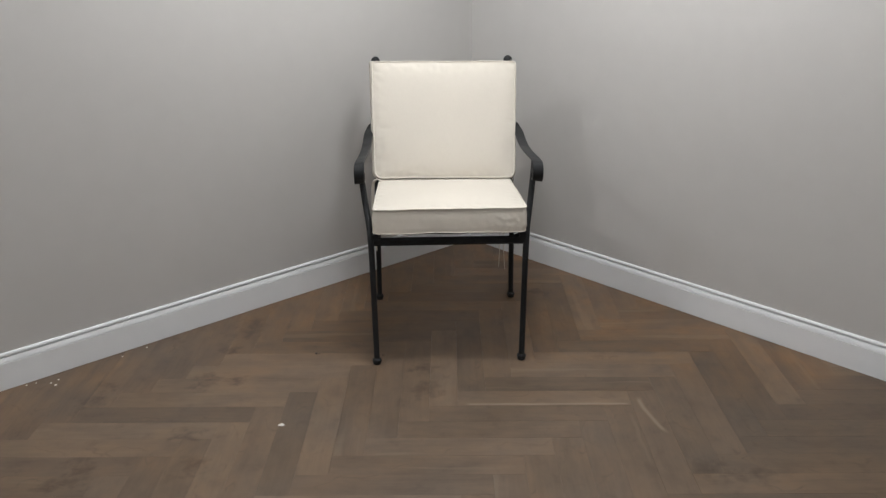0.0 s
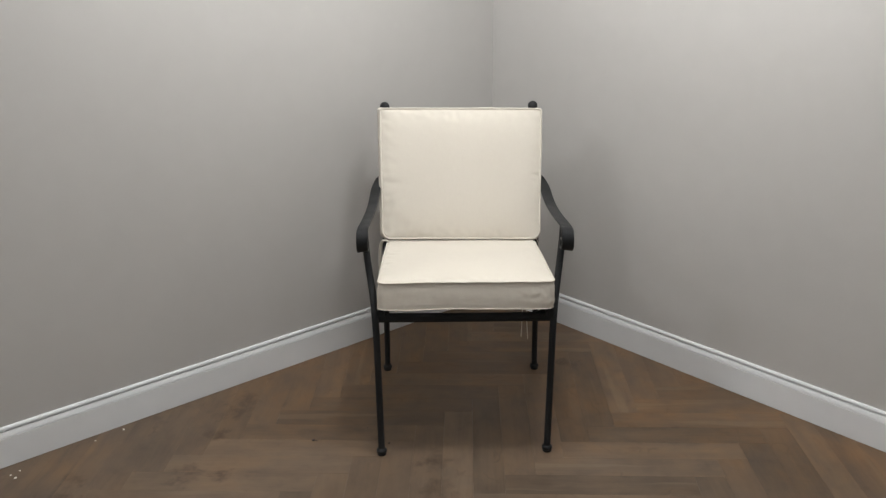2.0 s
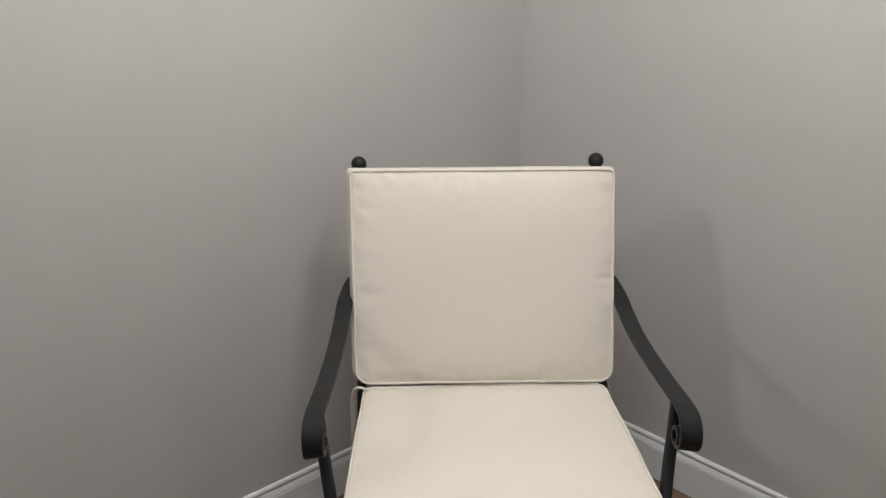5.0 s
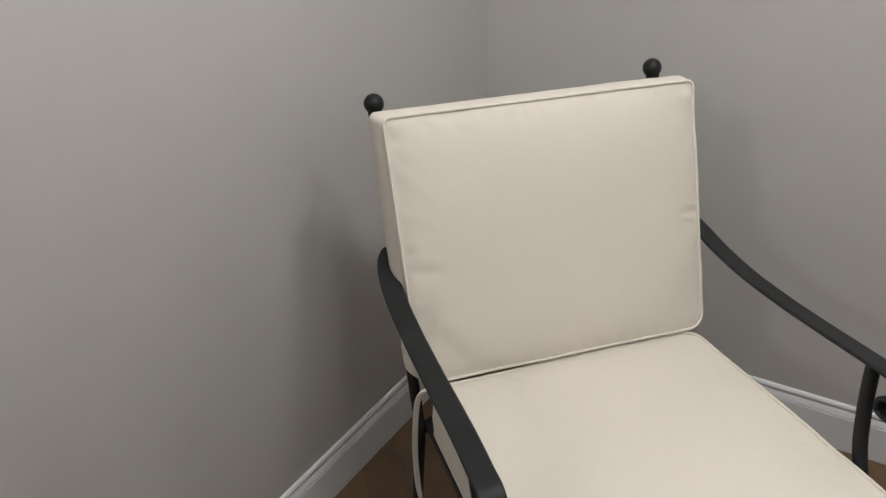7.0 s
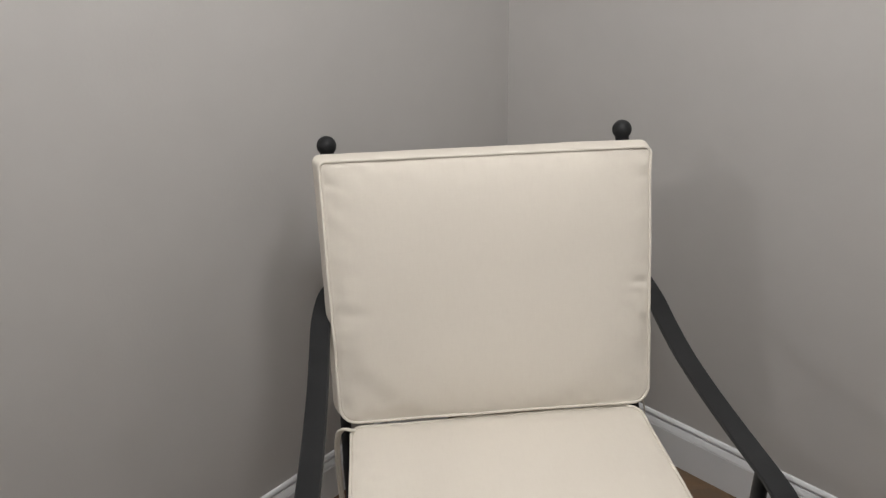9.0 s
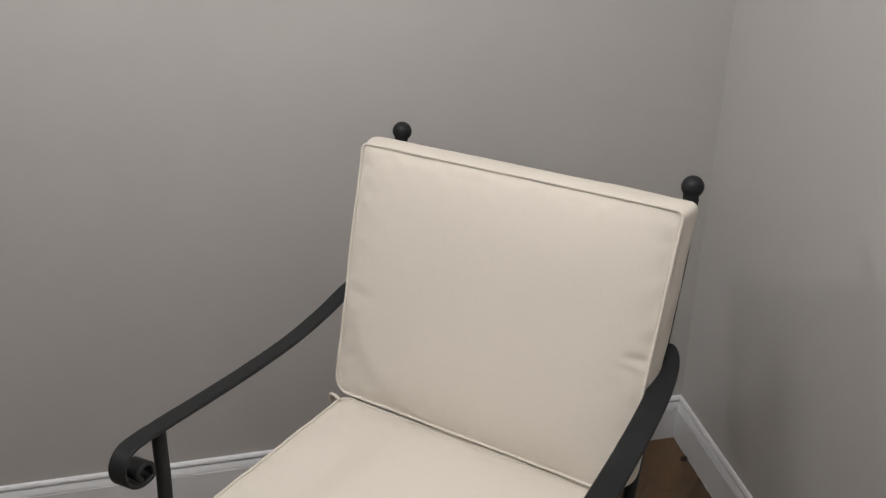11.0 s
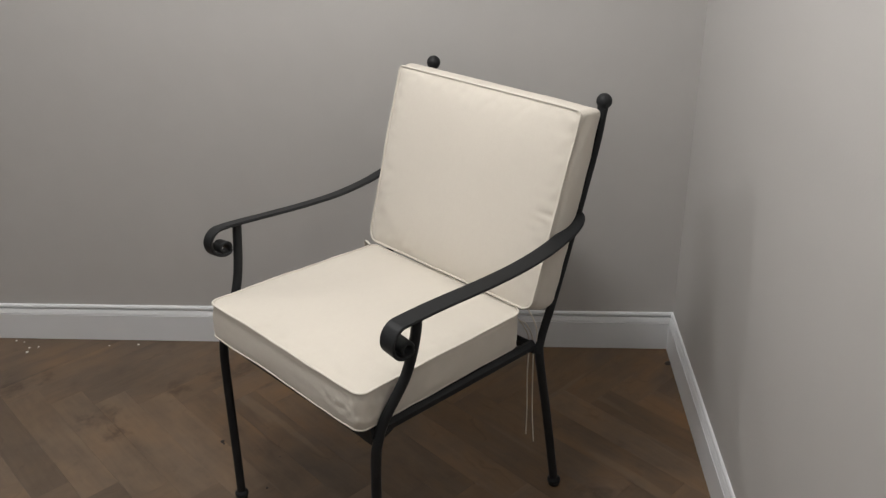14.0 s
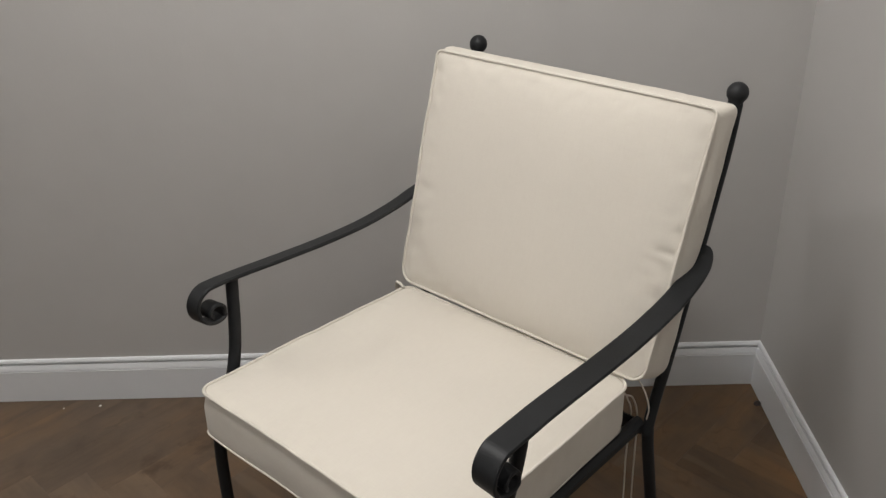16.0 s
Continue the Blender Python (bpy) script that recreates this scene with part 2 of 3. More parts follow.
WALL = paint("grey_wall_paint", (0.478, 0.4655, 0.4505), 0.58, 160.0, 0.10)
WHITE = paint("white_gloss_paint", (0.722, 0.735, 0.752), 0.42, 60.0, 0.05)
CEILING = paint("ceiling_paint", (0.78, 0.775, 0.76), 0.8, 160.0, 0.06)
CANVAS = fabric("natural_canvas", (0.648, 0.604, 0.534))
PIPING = fabric("canvas_piping", (0.652, 0.610, 0.540))
IRON = iron("black_wrought_iron")
OAKS = {"mid": oak("smoked_oak", (0.127, 0.0920, 0.0660), (0.139, 0.1005, 0.0718)), "pale": oak("pale_smoked_oak", (0.146, 0.1070, 0.0775), (0.162, 0.1185, 0.0850)),
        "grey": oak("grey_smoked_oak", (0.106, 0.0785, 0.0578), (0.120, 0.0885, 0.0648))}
PLASTER, _, pb = material("plaster_crumb")
pb.inputs["Base Color"].default_value = (0.75, 0.73, 0.68, 1)
SOIL, _, sb = material("dry_leaf_crumb")
sb.inputs["Base Color"].default_value = (0.022, 0.013, 0.009, 1)
SUB, _, ub = material("subfloor")
ub.inputs["Base Color"].default_value = (0.035, 0.026, 0.02, 1)


# ---- mesh helpers ----
def mesh_of(name, bm, mat, smooth=True):
    me = bpy.data.meshes.new(name)
    bm.to_mesh(me)
    bm.free()
    me.materials.append(mat)
    for p in me.polygons:
        p.use_smooth = smooth
    if smooth and mat is IRON:
        me.set_sharp_from_angle(angle=radians(40))
    return me


def part(name, bm, mat, parent=None, label="", smooth=True):
    ob = new(name, mesh_of(name, bm, mat, smooth))
    ob.parent = parent
    return tagged(ob, label)


def loft(bm, rings, closed_ends=True):
    """Quads between rings of the same length; the ends are capped."""
    made = [[bm.verts.new(p) for p in ring] for ring in rings]
    n = len(made[0])
    for a, b in zip(made, made[1:]):
        for i in range(n):
            bm.faces.new((a[i], a[(i + 1) % n], b[(i + 1) % n], b[i]))
    if closed_ends:
        bm.faces.new(list(reversed(made[0])))
        bm.faces.new(made[-1])
    return made


def fair(bm):
    bmesh.ops.recalc_face_normals(bm, faces=bm.faces)
    return bm


def curve_through(points, steps=8):
    """A Catmull-Rom curve through the points."""
    ps = [Vector(p) for p in points]
    ps = [2 * ps[0] - ps[1]] + ps + [2 * ps[-1] - ps[-2]]
    out = []
    for a, b, c, d in zip(ps, ps[1:], ps[2:], ps[3:]):
        for k in range(steps):
            t = k / steps
            out.append(0.5 * (2 * b + (c - a) * t + (2 * a - 5 * b + 4 * c - d) * t * t + (3 * b - a - 3 * c + d) * t**3))
    return out + [ps[-2]]


def tangents(ps):
    return [(ps[min(i + 1, len(ps) - 1)] - ps[max(i - 1, 0)]).normalized() for i in range(len(ps))]


def tube(bm, ps, radius, segs=12):
    """A round bar along ps; radius may be a list."""
    ts = tangents(ps)
    u = ts[0].orthogonal().normalized()
    rings = []
    for i, (p, t) in enumerate(zip(ps, ts)):
        u = (u - t * u.dot(t)).normalized()
        w = t.cross(u)
        r = radius[i] if isinstance(radius, list) else radius
        rings.append([p + r * (math.cos(a) * u + math.sin(a) * w) for a in (2 * math.pi * k / segs for k in range(segs))])
    loft(bm, rings)
    return bm


def strap(bm, ps, width, thick, side=Vector((1, 0, 0)), nip=0):
    """A flat bar with eased edges along ps; its width lies along side; nip (1 or -1) rounds off that corner of its first end."""
    rings = []
    e = thick * 0.28
    for i, (p, t) in enumerate(zip(ps, tangents(ps))):
        w = (side - t * side.dot(t)).normalized()
        n = t.cross(w)
        hw, ht = width / 2, thick / 2
        outline = [(-hw + e, -ht), (hw - e, -ht), (hw, -ht + e), (hw, ht - e), (hw - e, ht), (-hw + e, ht), (-hw, ht - e), (-hw, -ht + e)]
        if nip:
            f = min(1, i / 11)
            cut = hw * (1.25 * math.sqrt(f * (2 - f)) - 0.25)
            outline = [(nip * min(nip * a, cut - (0 if abs(abs(a) - hw) < 1e-9 else e)), b) for a, b in outline]
        rings.append([p + a * w + b * n for a, b in outline])
    loft(bm, rings)
    return bm


def ball(bm, place, radius, squash=1.0, segs=20):
    m = Matrix.Translation(place) @ Matrix.Diagonal((1, 1, squash, 1))
    bmesh.ops.create_uvsphere(bm, u_segments=segs, v_segments=segs // 2 + 2, radius=radius, matrix=m)
    return bm


def turned(bm, profile, place=(0, 0, 0), turn=None, segs=20):
    """A lathe shape of (radius, height) rows."""
    m = Matrix.Translation(place) @ (turn or Matrix.Identity(4))
    loft(bm, [[m @ Vector((r * math.cos(2 * math.pi * k / segs), r * math.sin(2 * math.pi * k / segs), h)) for k in range(segs)] for r, h in profile])
    return bm


def box(bm, x0, x1, y0, y1, z0, z1):
    loft(bm, [[Vector(p) for p in ((x0, y0, z), (x1, y0, z), (x1, y1, z), (x0, y1, z))] for z in (z0, z1)])
    return bm


# ---- room ----
T = 0.12


def slab(name, dims, mat, label, category):
    ob = part(name, fair(box(bmesh.new(), *dims)), mat, None, label, smooth=False)
    return tagged(ob, category=category, kind="structure")


slab("wall_north", (ROOM_X - T, T, 0, T, -0.1, ROOM_H + T), WALL, "plain wall painted warm grey, meeting the corner", "wall")
slab("wall_east", (0, T, ROOM_Y - T, 0, -0.1, ROOM_H + T), WALL, "plain wall painted warm grey, lit from above", "wall")
slab("wall_south", (ROOM_X - T, T, ROOM_Y - T, ROOM_Y, -0.1, ROOM_H + T), WALL, "plain grey painted wall closing the room", "wall")
slab("wall_west", (ROOM_X - T, ROOM_X, ROOM_Y, 0, -0.1, ROOM_H + T), WALL, "plain grey painted wall closing the room", "wall")
slab("ceiling", (ROOM_X, 0, ROOM_Y, 0, ROOM_H, ROOM_H + T), CEILING, "plain white painted ceiling of the room", "ceiling")

# depth from the wall and height
PROFILE = [(0.0000, 0.0010), (0.0105, 0.0010), (0.0105, 0.0815), (0.0109, 0.0837), (0.0103, 0.0853), (0.0076, 0.0859), (0.0074, 0.0873), (0.0100, 0.0879),
           (0.0098, 0.0895), (0.0086, 0.0935), (0.0070, 0.0975), (0.0056, 0.1010), (0.0010, 0.1018), (0.0008, 0.1056), (0.0064, 0.1066),
           (0.0070, 0.1080), (0.0068, 0.1108), (0.0056, 0.1136), (0.0040, 0.1156), (0.0020, 0.1164), (0.0000, 0.1165)]


def baseboard(along_x, far):
    bm = bmesh.new()
    rings = []
    steps = 40
    for k in range(steps + 1):
        ring = []
        for d, z in PROFILE:
            s = -d + (far + d) * k / steps
            wob = 0.0006 * noise.noise(Vector((s * 3, z * 10, 5 if along_x else 9)))
            ring.append((s, -d - wob * (d > 0.001), z) if along_x else (-d - wob * (d > 0.001), s, z))
        rings.append(ring)
    loft(bm, rings)
    ob = part("baseboard", fair(bm), WHITE, None, "white painted moulded baseboard along the grey wall", smooth=False)
    return tagged(ob, category="baseboard", kind="structure")


baseboard(True, ROOM_X)
baseboard(False, ROOM_Y)

# ---- chair ----
SEAT = pose(-0.7264, -0.6198, 0, 0, 0, -41.0)  # x to its one arm, y to its back
chair = new("armchair")
chair.matrix_basis = SEAT
tagged(chair, "black wrought-iron armchair with scrolled arms and ball finials", "chair")
R_BAR = 0.0095


def mirrored(points, side, lean=0.0035):
    """The same run of points at either arm; the back feet stand a little to one side, and one side leans in."""
    return [(side * x + (0.004 * (0.4 - z) / 0.4 if y > 0.1 and z < 0.4 else 0.0) + (lean * min(1.0, z / 0.4) if side < 0 else 0.0), y, z) for x, y, z in points]


FRONT = [(0.2316, -0.2383, 0.0099), (0.2333, -0.2360, 0.1376), (0.2353, -0.2337, 0.2752), (0.2371, -0.2305, 0.3687), (0.2394, -0.2222, 0.4109),
         (0.2430, -0.2014, 0.4473), (0.2492, -0.1746, 0.4817), (0.2559, -0.1544, 0.5210), (0.2615, -0.1427, 0.5653), (0.2652, -0.1369, 0.6046), (0.2667, -0.1345, 0.6351)]
BACK_LEG = [(0.2470, 0.2767, 0.0099), (0.2450, 0.2622, 0.1180), (0.2430, 0.2427, 0.2457), (0.2411, 0.2262, 0.3440), (0.2406, 0.2214, 0.3854)]
BACK_POST = [(0.2406, 0.2185, 0.3785), (0.2406, 0.2316, 0.4178), (0.2403, 0.2636, 0.4866), (0.2401, 0.3066, 0.5898), (0.2399, 0.3498, 0.6979), (0.2395, 0.3844, 0.7865), (0.2387, 0.4031, 0.8513)]
ARM = [(0.2445, 0.3272, 0.6596), (0.2514, 0.3185, 0.6528), (0.2593, 0.2962, 0.6434), (0.2642, 0.2573, 0.6356), (0.2652, 0.2039, 0.6262), (0.2652, 0.1262, 0.6211), (0.2657, 0.0388, 0.6238),
       (0.2667, -0.0486, 0.6306), (0.2682, -0.1068, 0.6356), (0.2702, -0.1554, 0.6388)]
# each front leg is bent a little in its own way: how far back its points stand
SET_BACK = {1: (0.009, 0.010, 0.011, 0.0120, 0.0110, 0.0040, -0.003, -0.002, -0.001, 0, 0), -1: (-0.002, 0.001, 0.004, 0.0055, 0.0050, 0.0020, -0.001, -0.003, -0.003, -0.002, 0)}
SCROLL_Y, SCROLL_Z = -0.1752, 0.6094


def foot(place, parent):
    rows = [(0.0100, 0.0205), (0.0118, 0.0188), (0.0140, 0.0168), (0.0150, 0.0130), (0.0144, 0.0088), (0.0122, 0.0068), (0.0128, 0.0040), (0.0122, 0.0005), (0.006, 0.0)]
    part("foot", fair(turned(bmesh.new(), list(reversed(rows)), (place[0], place[1], 0.0))), IRON, parent, "round iron foot cap")


for side in (-1, 1):
    front = mirrored([(x, y + back, z) for (x, y, z), back in zip(FRONT, SET_BACK[side])], side, 0.0)
    leg = part("front_leg", fair(tube(bmesh.new(), curve_through(front, 6), R_BAR)), IRON, chair, "curved round iron bar from floor to arm")
    foot(front[0], leg)
    leg = part("back_leg", fair(tube(bmesh.new(), curve_through(mirrored(BACK_LEG, side), 5), R_BAR)), IRON, chair)
    foot(mirrored(BACK_LEG, side)[0], leg)
    post = part("back_post", fair(tube(bmesh.new(), curve_through(mirrored(BACK_POST, side), 6), 0.0088)), IRON, chair, "leaning round iron back post")
    lean = Matrix.Rotation(radians(-17), 4, "X")
    rows = [(0.0088, -0.030), (0.0092, -0.024), (0.0102, -0.0185), (0.0106, -0.015)]
    rows += [(0.0155 * math.sin(a), -0.0155 * math.cos(a)) for a in (radians(44 + k * 136 / 12) for k in range(12))] + [(0.0006, 0.0155)]
    part("finial", fair(turned(bmesh.new(), rows, (side * 0.2360, 0.4075, 0.8650), lean, 24)), IRON, post, "round iron ball on a small neck")
    width = 0.0326 if side > 0 else 0.0308
    ease_in = side * (width - 0.0335) / 2
    arm = curve_through([(x + ease_in, y, z) for x, y, z in mirrored(ARM, side, 0.0018)], 7)
    for k in range(1, 89):
        a = 90 + k * 490 / 88
        r, low, fore = 0.0300 - 0.0022 * min(1, (a - 90) / 180), 0.0, 0.0
        if a > 270:  # the small curl rests in the large one
            ease = min(1, (a - 270) / 75)
            r -= 0.0135 * ease * ease * (3 - 2 * ease)
            low = 0.0278 - r
            fore = 0.001 * ease
        r -= 0.0098 * max(0, (a - 370) / 320)
        arm.append(Vector((ease_in + side * (0.2702 + 0.001 * k / 88) + (0.0018 if side < 0 else 0.0), SCROLL_Y - fore + r * math.cos(radians(a)), SCROLL_Z - low + r * math.sin(radians(a)))))
    part("armrest", fair(strap(bmesh.new(), arm, width, 0.0062, Vector((1, 0, -0.15 * side)), nip=side)), IRON, chair, "flat iron strap ending in a scroll")

for name, a, b in (("front_rail", (-0.2340, -0.2120, 0.4020), (0.2340, -0.2120, 0.4020)), ("back_rail", (-0.2332, 0.2175, 0.3854), (0.2332, 0.2175, 0.3854)),
                   ("side_rail", (-0.2235, -0.2233, 0.4195), (-0.2195, 0.2156, 0.3925)), ("side_rail", (0.2268, -0.2233, 0.4195), (0.2268, 0.2156, 0.3925))):
    line = [Vector(a).lerp(Vector(b), k / 8) for k in range(9)]
    rail = bmesh.new()
    across = Vector((1, 0, 0)) if name == "side_rail" else Vector((0, 1, 0))
    strap(rail, line, 0.0200 if name == "side_rail" else 0.0120, 0.0240 if name == "side_rail" else 0.0260, across)
    part(name, fair(rail), IRON, chair)
for side in (-1, 1):
    web = bmesh.new()
    y = -0.2200 if side > 0 else -0.2250
    loft(web, [[Vector(p) for p in ((side * 0.230, y, z), (side * (0.230 - reach), y, z), (side * 0.230, y + reach, z - 0.003))] for z, reach in (((0.396, 0.024), (0.406, 0.052), (0.413, 0.058)) if side > 0 else ((0.403, 0.016), (0.413, 0.024)))])
    part("corner_plate", fair(web), IRON, chair, smooth=False)
for k in range(6):
    y = -0.160 + 0.064 * k
    z = 0.4160 - (y + 0.229) * 0.0620
    s = strap(bmesh.new(), [Vector((x / 10 * 0.212, y, z)) for x in range(-10, 11)], 0.022, 0.004, Vector((0, 1, 0)))
    part("seat_slat", fair(s), IRON, chair)
for h in (0.52, 0.80):
    y = 0.221 + (h - 0.388) * 0.405
    part("back_bar", fair(tube(bmesh.new(), [Vector((x / 6 * 0.239, y, h)) for x in range(-6, 7)], 0.006)), IRON, chair)


# ---- cushions ----
def rounded_outline(half_x, half_y, corners, n, widen=0.0, ripple=0.0, seed=0.0):
    """Points of a rectangle with round corners (low right, top right, top left, low left), wider towards +y by widen; the sides wander by ripple."""
    ways = [Vector(v) for v in ((1, 0), (0, 1), (-1, 0), (0, -1))]
    signs = ((1, -1), (1, 1), (-1, 1), (-1, -1))
    pieces = []
    for q in range(4):
        before, after = corners[q - 1], corners[q]
        d, out = ways[q], ways[q - 1]
        run = 2 * (half_y if q % 2 else half_x) - before - after
        mid = Vector((signs[q][0] * (half_x - after), signs[q][1] * (half_y - after)))
        pieces.append((run, after, d, out, mid))
    total = sum(run + r * math.pi / 2 for run, r, *_ in pieces)
    points = []
    for k in range(n):
        s = total * k / n
        for run, r, d, out, mid in pieces:
            if s < run:
                p = mid + out * r + d * (s - run)
                break
            s -= run
            if s < r * math.pi / 2:
                p = mid + r * (out * math.cos(s / r) + d * math.sin(s / r))
                break
            s -= r * math.pi / 2
        w = Vector((math.cos(2 * math.pi * k / n), math.sin(2 * math.pi * k / n), seed))
        p = p * (1 + ripple / half_x * noise.noise(w * 2.3))
        points.append(Vector((p.x * (1 + widen * p.y / half_y), p.y, 0)))
    return points


def cushion(name, place, half_x, half_y, thick, corner, crown, back_crown, widen, seed, dents, label, wave=0.0022, rise=0.0, back_seam=True, deep=0.0, crumple=0.0, puff=0.0065, flare=0.0, splay=0.0):
    top = new(name)
    top.matrix_basis = place
    tagged(top, label, "cushion", "cushions on the chair")
    n = 400
    line = rounded_outline(half_x, half_y, corner, n, widen, 0.0018, seed)

    def lift(k, sign):
        w = Vector((math.cos(2 * math.pi * k / n) * 2.2, math.sin(2 * math.pi * k / n) * 2.2, seed + sign * 7))
        return wave * noise.noise(w) + 0.6 * wave * noise.noise(w * 3.1)

    def rear(p):
        """The stuffing sags backwards, least at the upper edge."""
        return deep * (1 - 0.75 * max(0.0, p.y / half_y) ** 2)

    def face(p, sign, amount, k):
        dx, dy = max(half_x * (1 + widen * p.y / half_y) - abs(p.x), 0), max(half_y - abs(p.y), 0)
        h = amount * (1 - math.exp(-dx / 0.040)) * (1 - math.exp(-dy / 0.040))
        edge = math.exp(-min(dx, dy) / 0.022)
        near = min(dx, dy)
        pucker = 0.0023 * (near / 0.012) * math.exp(1 - near / 0.012) * noise.noise(Vector((p.x * 48, p.y * 48, seed)))
        h += pucker + 0.0016 * noise.noise(Vector((p.x * 9, p.y * 9, seed + 3))) * (1 - edge)
        h -= 0.0016 * math.exp(-near / 0.003)
        if sign > 0:
            for x, y, rx, ry, depth in dents:
                h -= depth * math.exp(-(((p.x - x) / rx) ** 2) - ((p.y - y) / ry) ** 2)
        return sign * (thick / 2 + h) + lift(k, sign) * edge - (rear(p) if sign < 0 else 0.0)

    def fold(p):
        """How loose the cover hangs: most at one front corner."""
        return math.exp(-((p.x - 0.19) / 0.075) ** 2 - ((p.y + half_y) / 0.09) ** 2)

    def taller(p, s):
        """The back edge of the box stands higher than the front one by rise."""
        return p.y + rise * (1 - s) * max(0.0, p.y / half_y) ** 3

    bm = bmesh.new()
    rings = []
    fractions = [0.99, 0.975, 0.955, 0.93, 0.90, 0.865, 0.825, 0.78, 0.73, 0.67, 0.6, 0.52, 0.43, 0.33, 0.22, 0.1]
    rings += [[Vector((p.x * f + flare * f * min(0.0, p.x / half_x), taller(p * f, 0), face(p * f, -1, back_crown, k))) for k, p in enumerate(line)] for f in reversed(fractions)]
    levels = 17
    for v in range(levels):
        s = v / (levels - 1)
        ring = []
        for k, p in enumerate(line):
            z = (-thick / 2 - rear(p) + lift(k, -1)) * (1 - s) + (thick / 2 + lift(k, 1)) * s
            bulge = 1 + (puff * math.sin(math.pi * s) - (0.0024 if s > 0.5 else 0.0014) * math.exp(-(((min(s, 1 - s) - 0.05) / 0.025) ** 2)) + splay * (1 - s) + 0.0016 * math.sin(math.pi * s) * noise.noise(Vector((p.x * 22, p.y * 22, s * 2.5 + seed)))
                         + 0.0007 * math.sin(math.pi * s) * noise.noise(Vector((p.x * 60, p.y * 60, s * 4 + seed)))
                         + crumple * fold(p) * math.sin(math.pi * s) * (0.6 + 1.5 * noise.noise(Vector((p.x * 80 + s * 2.0, p.y * 80, s * 5.6 + seed))) + 0.6 * (1 - s))) / half_x
            soft = 1 if back_seam else 1 - 0.022 * max(0.0, 1 - s / 0.16) ** 2
            ring.append(Vector((p.x * bulge * soft + flare * (1 - s) * min(0.0, p.x / half_x), taller(p, s) * (1 + 0.7 * (bulge - 1)) * soft, z)))
        rings.append(ring)
    rings += [[Vector((p.x * f, p.y * f, face(p * f, 1, crown, k))) for k, p in enumerate(line)] for f in fractions]
    loft(bm, rings)
    part("cover", fair(bm), CANVAS, top)
    for sign in (1, -1) if back_seam else (1,):
        out = 0.0016 if sign > 0 else splay - 0.0004
        ps = [Vector((p.x * (1 + out / half_x) + (flare * min(0.0, p.x / half_x) if sign < 0 else 0.0), p.y * (1 + out / half_y), sign * thick / 2 + lift(k, sign))) for k, p in enumerate(line)]
        cord = bmesh.new()
        rings = []
        for k in range(n):
            t = (ps[(k + 1) % n] - ps[k - 1]).normalized()
            u = Vector((0, 0, 1))
            w = t.cross(u).normalized()
            u = w.cross(t)
            r = (0.0024 if sign > 0 else 0.0015) * (1 + 0.12 * noise.noise(Vector((k * 0.9, seed, sign))))
            rings.append([ps[k] + r * (math.cos(a) * u + math.sin(a) * w) for a in (2 * math.pi * j / 8 for j in range(8))])
        loft(cord, rings + [rings[0]], False)
        bmesh.ops.remove_doubles(cord, verts=cord.verts, dist=1e-6)
        part("piping", fair(cord), PIPING, top, "sewn piping along the seam")
    return top


def cord(points, parent, radius=0.0014, label="thin cotton tie cord hanging down"):
    back = parent.matrix_basis.inverted() @ SEAT
    ps = [back @ p for p in curve_through(points, 8)]
    part("tie", fair(tube(bmesh.new(), ps, radius, 8)), PIPING, parent, label)


seat_cushion = cushion("seat_cushion", SEAT @ pose(0.0018, -0.0305, 0.4626, -3.8, 0, 0.3), 0.2273, 0.2141, 0.0736, (0.020, 0.030, 0.020, 0.020), 0.009, 0.004, -0.012, 2.0,
                       [(0.16, -0.2, 0.05, 0.02, 0.002)], "cream canvas box seat cushion with piped edges", crumple=0.0026, puff=0.0022, flare=0.004, splay=0.0015)
back_cushion = cushion("back_cushion", SEAT @ pose(0.0026, 0.2813, 0.6727, 71.6, 0.5), 0.2436, 0.1985, 0.067, (0.024, 0.010, 0.010, 0.026), 0.018, 0.004, 0.016, 5.0,
                       [(0.232, -0.006, 0.016, 0.0055, 0.0032), (0.221, -0.022, 0.012, 0.006, 0.0019), (0.209, -0.044, 0.012, 0.007, 0.0012),
                        (-0.238, 0.166, 0.014, 0.006, 0.0020), (-0.226, 0.128, 0.020, 0.007, 0.0007), (-0.222, 0.084, 0.020, 0.007, 0.0007), (-0.212, -0.030, 0.022, 0.009, 0.0013)],
                       "cream canvas box back cushion leaning on the posts", 0.0030, 0.009, False, 0.013, puff=0.0095, flare=0.006)
cord([(0.2193, 0.1806, 0.4667), (0.2114, 0.2059, 0.4369), (0.2045, 0.2330, 0.3873), (0.2006, 0.2350, 0.2979), (0.2016, 0.2355, 0.2185), (0.1996, 0.2360, 0.1370)], seat_cushion)
cord([(0.2213, 0.1806, 0.4647), (0.2193, 0.2078, 0.4409), (0.2154, 0.2330, 0.3873), (0.2154, 0.2350, 0.2979), (0.2164, 0.2355, 0.2085), (0.2213, 0.2360, 0.1291)], seat_cushion)
cord([(0.2332, 0.1893, 0.4965), (0.2430, 0.1991, 0.4667), (0.2470, 0.2059, 0.4369), (0.2430, 0.2097, 0.4121)], back_cushion, 0.0012)
for off in (0.0, 0.0045):
    cord([(-0.2193, 0.1709, 0.4905), (-0.2351 - off, 0.1748, 0.4925), (-0.2455 - off, 0.1825, 0.4707), (-0.2490 - off, 0.1923, 0.4171), (-0.2500 - off, 0.2000, 0.3475), (-0.2475 - off, 0.2010, 0.2780), (-0.2430, 0.1981, 0.2234)],
         seat_cushion, 0.0024, "looped cotton tie hanging at the corner")


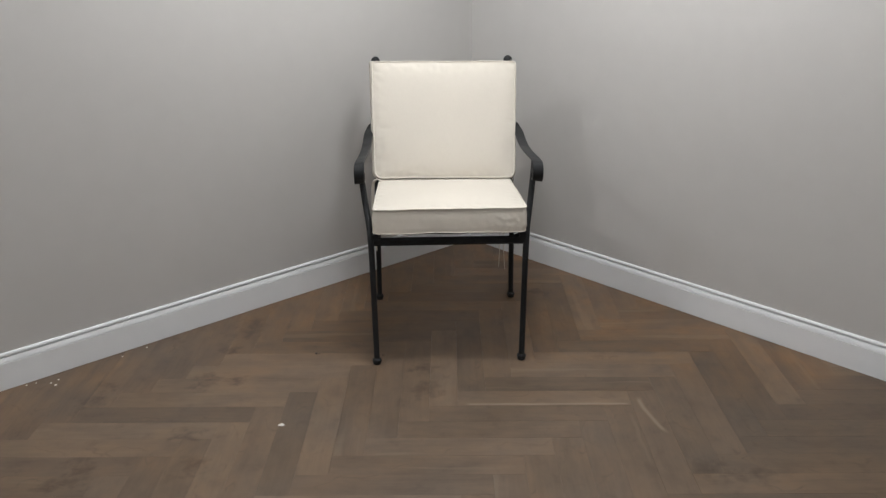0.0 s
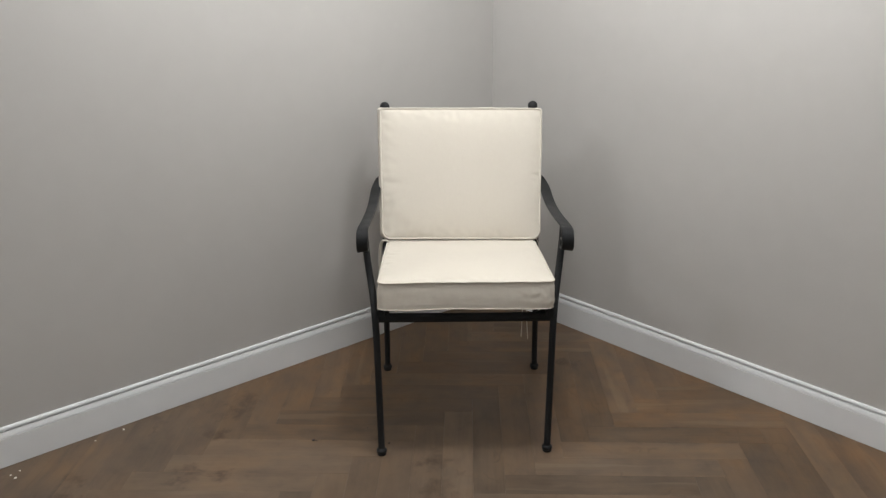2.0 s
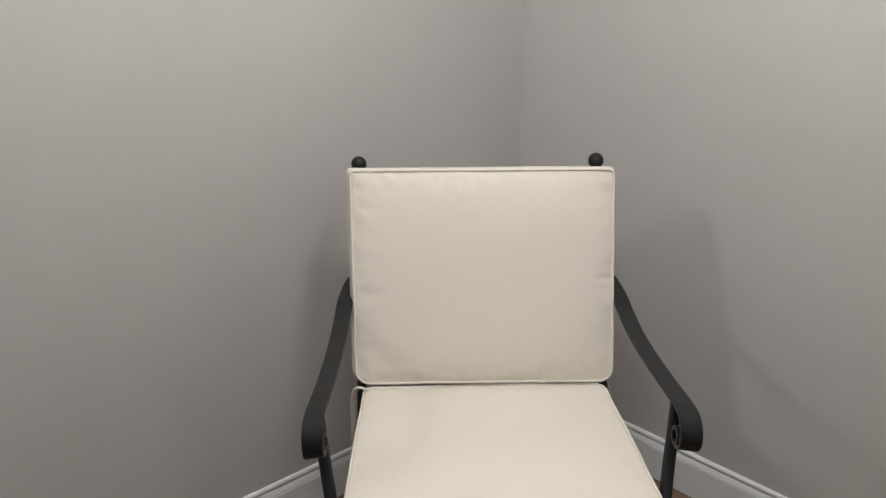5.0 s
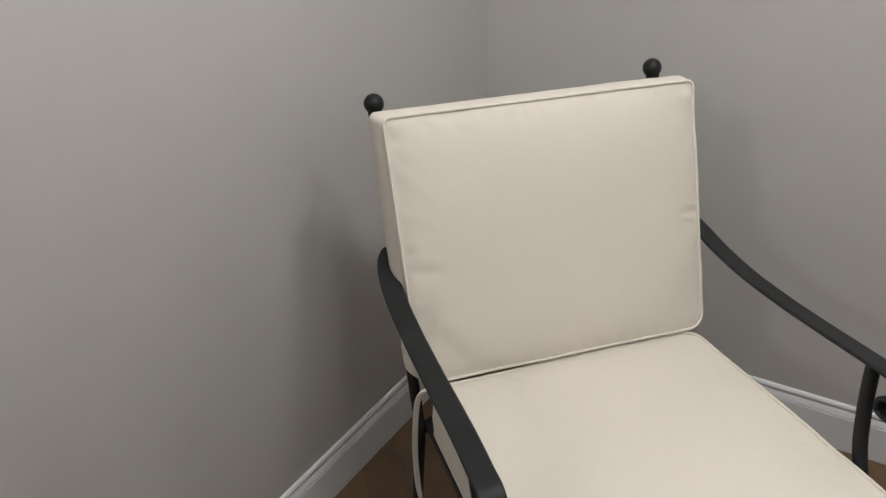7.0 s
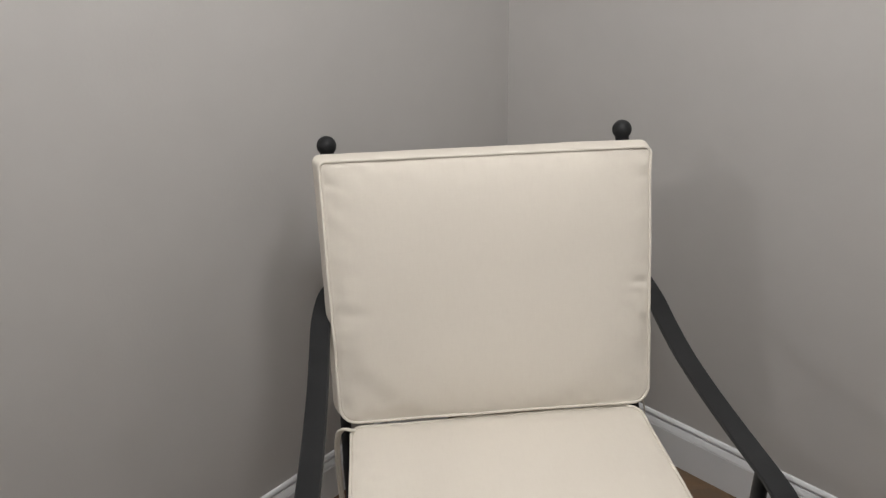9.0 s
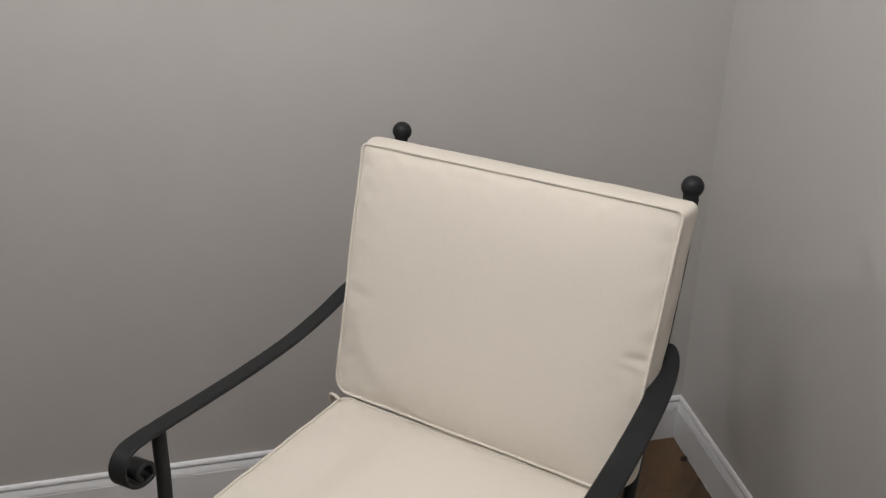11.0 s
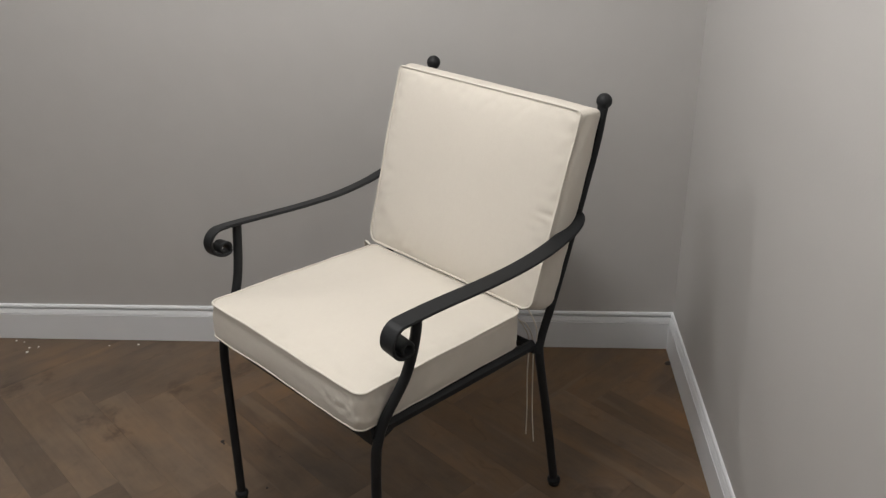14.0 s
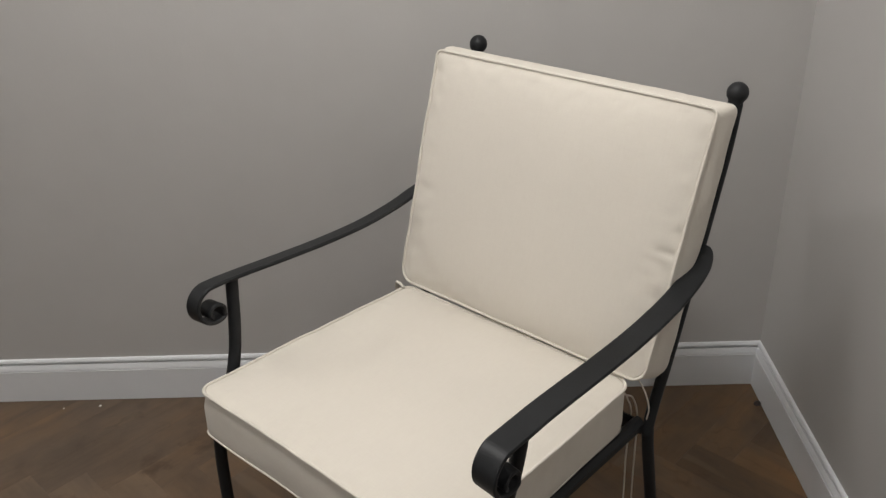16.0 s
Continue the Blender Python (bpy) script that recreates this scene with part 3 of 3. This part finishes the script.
# ---- crumbs on the floor ----
def crumb(x, y, size, mat, label, category, seed):
    bm = bmesh.new()
    bmesh.ops.create_icosphere(bm, subdivisions=2, radius=size)
    for v in bm.verts:
        v.co *= 1 + 0.55 * noise.noise(v.co / size * 1.3 + Vector((seed, 0, 0)))
        v.co.z *= 0.45
    low = min(v.co.z for v in bm.verts)
    bmesh.ops.translate(bm, verts=bm.verts, vec=(0, 0, -low))
    ob = part("crumb", bm, mat, None, label, smooth=False)
    ob.matrix_basis = pose(x, y, 0.0, 0, 0, seed * 50)
    tagged(ob, category=category, group="crumbs on the floor")


for k, (x, y, size) in enumerate(((-1.483, -0.756, 0.0060), (-1.489, -0.750, 0.0035), (-1.862, -0.085, 0.0042), (-1.867, -0.062, 0.0028), (-1.842, -0.056, 0.0028),
                                  (-1.927, -0.024, 0.0026), (-1.900, -0.030, 0.0020), (-1.547, -0.035, 0.0030), (-1.633, -0.041, 0.0022))):
    crumb(x, y, size, PLASTER, "small white plaster crumb on the floor", "crumb", k + 1)
for k, (x, y, size) in enumerate(((-1.163, -0.461, 0.0052), (-1.157, -0.469, 0.0030), (-1.010, -0.619, 0.003), (-1.006, -0.510, 0.0018), (-0.018, -0.086, 0.0085))):
    crumb(x, y, size, SOIL, "small dark dry crumb on the floor", "crumb", k + 11)

# ---- floor ----
W, N = 0.0840, 6
L = W * N
LAY = pose(LAY_X, LAY_Y, 0, 0, 0, LAY_TURN)
PALE = {(2, 2, 0), (-12, 0, 0), (-4, -4, 90), (0, 0, 90), (3, 3, 90), (-9, 3, 0), (-3, -3, 0)}
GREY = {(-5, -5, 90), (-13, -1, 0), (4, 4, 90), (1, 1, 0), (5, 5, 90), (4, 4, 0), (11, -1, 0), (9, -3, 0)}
GAP, EDGE, DEEP = 0.00012, 0.0003, 0.012

base = slab("floor", (ROOM_X, 0, ROOM_Y, 0, -0.08, -DEEP + 0.001), SUB, "smoked oak herringbone parquet floor, dull and scuffed", "floor")


def clipped(poly):
    """The part of a plan polygon inside the room."""
    for axis, value, keep in ((0, 0.0, -1), (1, 0.0, -1), (0, ROOM_X, 1), (1, ROOM_Y, 1)):
        out = []
        for a, b in zip(poly, poly[1:] + poly[:1]):
            da, db = keep * (a[axis] - value), keep * (b[axis] - value)
            if da >= 0:
                out.append(a)
            if da * db < 0:
                out.append(a.lerp(b, da / (da - db)))
        poly = out
        if len(poly) < 3:
            return []
    return poly


def board(poly, top):
    """A plank of the plan polygon (in its own frame) with eased top edges."""
    bm = bmesh.new()
    mid = sum(poly, Vector((0, 0, 0))) / len(poly)
    inner = [p - (p - mid).normalized() * EDGE for p in poly]
    loft(bm, [[Vector((p.x, p.y, -DEEP)) for p in poly], [Vector((p.x, p.y, top - EDGE * 0.6)) for p in poly], [Vector((p.x, p.y, top)) for p in inner]])
    return fair(bm)


hl, hw = L / 2 - GAP, W / 2 - GAP
WHOLE = [Vector(p) for p in ((-hl, -hw, 0), (hl, -hw, 0), (hl, hw, 0), (-hl, hw, 0))]
shared = {}
rest = bmesh.new()
rng = random.Random(7)
near = []
for row in list(range(-75, 76)) + list(range(-100, -75)) + list(range(76, 101)):
    for k in range(-9, 10):
        x = row + 2 * N * k
        # a plank along the row, and the one across, in the column before it
        for px, py, turn in ((x + N / 2, row + 0.5, 0), (x - 0.5, row + N / 2, 90)):
            key = (x, row, turn)
            # tones weighted by region also carry the light's fall-off: greyer right, paler left
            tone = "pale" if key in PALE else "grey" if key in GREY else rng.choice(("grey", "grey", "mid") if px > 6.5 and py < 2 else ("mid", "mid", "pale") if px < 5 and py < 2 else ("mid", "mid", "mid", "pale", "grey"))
            m = LAY @ pose(px * W, py * W, 0, 0, 0, turn + (180 if rng.random() < 0.5 else 0))
            plan = clipped([m @ p for p in WHOLE])
            if plan:
                near.append(((m.translation - Vector((-0.9, -0.9, 0))).length, m, plan, tone))
near.sort(key=lambda r: r[0])
for k, (far, m, plan, tone) in enumerate(near):
    back = m.inverted()
    own = [back @ p for p in plan]
    if k < 300:
        if len(plan) == 4 and all((a - b).length < 1e-6 for a, b in zip(own, WHOLE)):
            if tone not in shared:
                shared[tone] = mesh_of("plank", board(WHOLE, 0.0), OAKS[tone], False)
            data = shared[tone]
        else:
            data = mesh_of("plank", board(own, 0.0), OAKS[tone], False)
        ob = new("plank", data)
        ob.matrix_basis = Matrix.Translation((0, 0, -0.0001 * rng.random())) @ m
        ob.parent = base
    else:
        low = [Vector((p.x, p.y, -DEEP)) for p in plan]
        a = [rest.verts.new(p) for p in plan]
        b = [rest.verts.new(p) for p in low]
        rest.faces.new(a)
        for i in range(len(a)):
            rest.faces.new((b[i], b[(i + 1) % len(a)], a[(i + 1) % len(a)], a[i]))
tagged(part("planks", fair(rest), OAKS["mid"], base, smooth=False), kind="stuff")
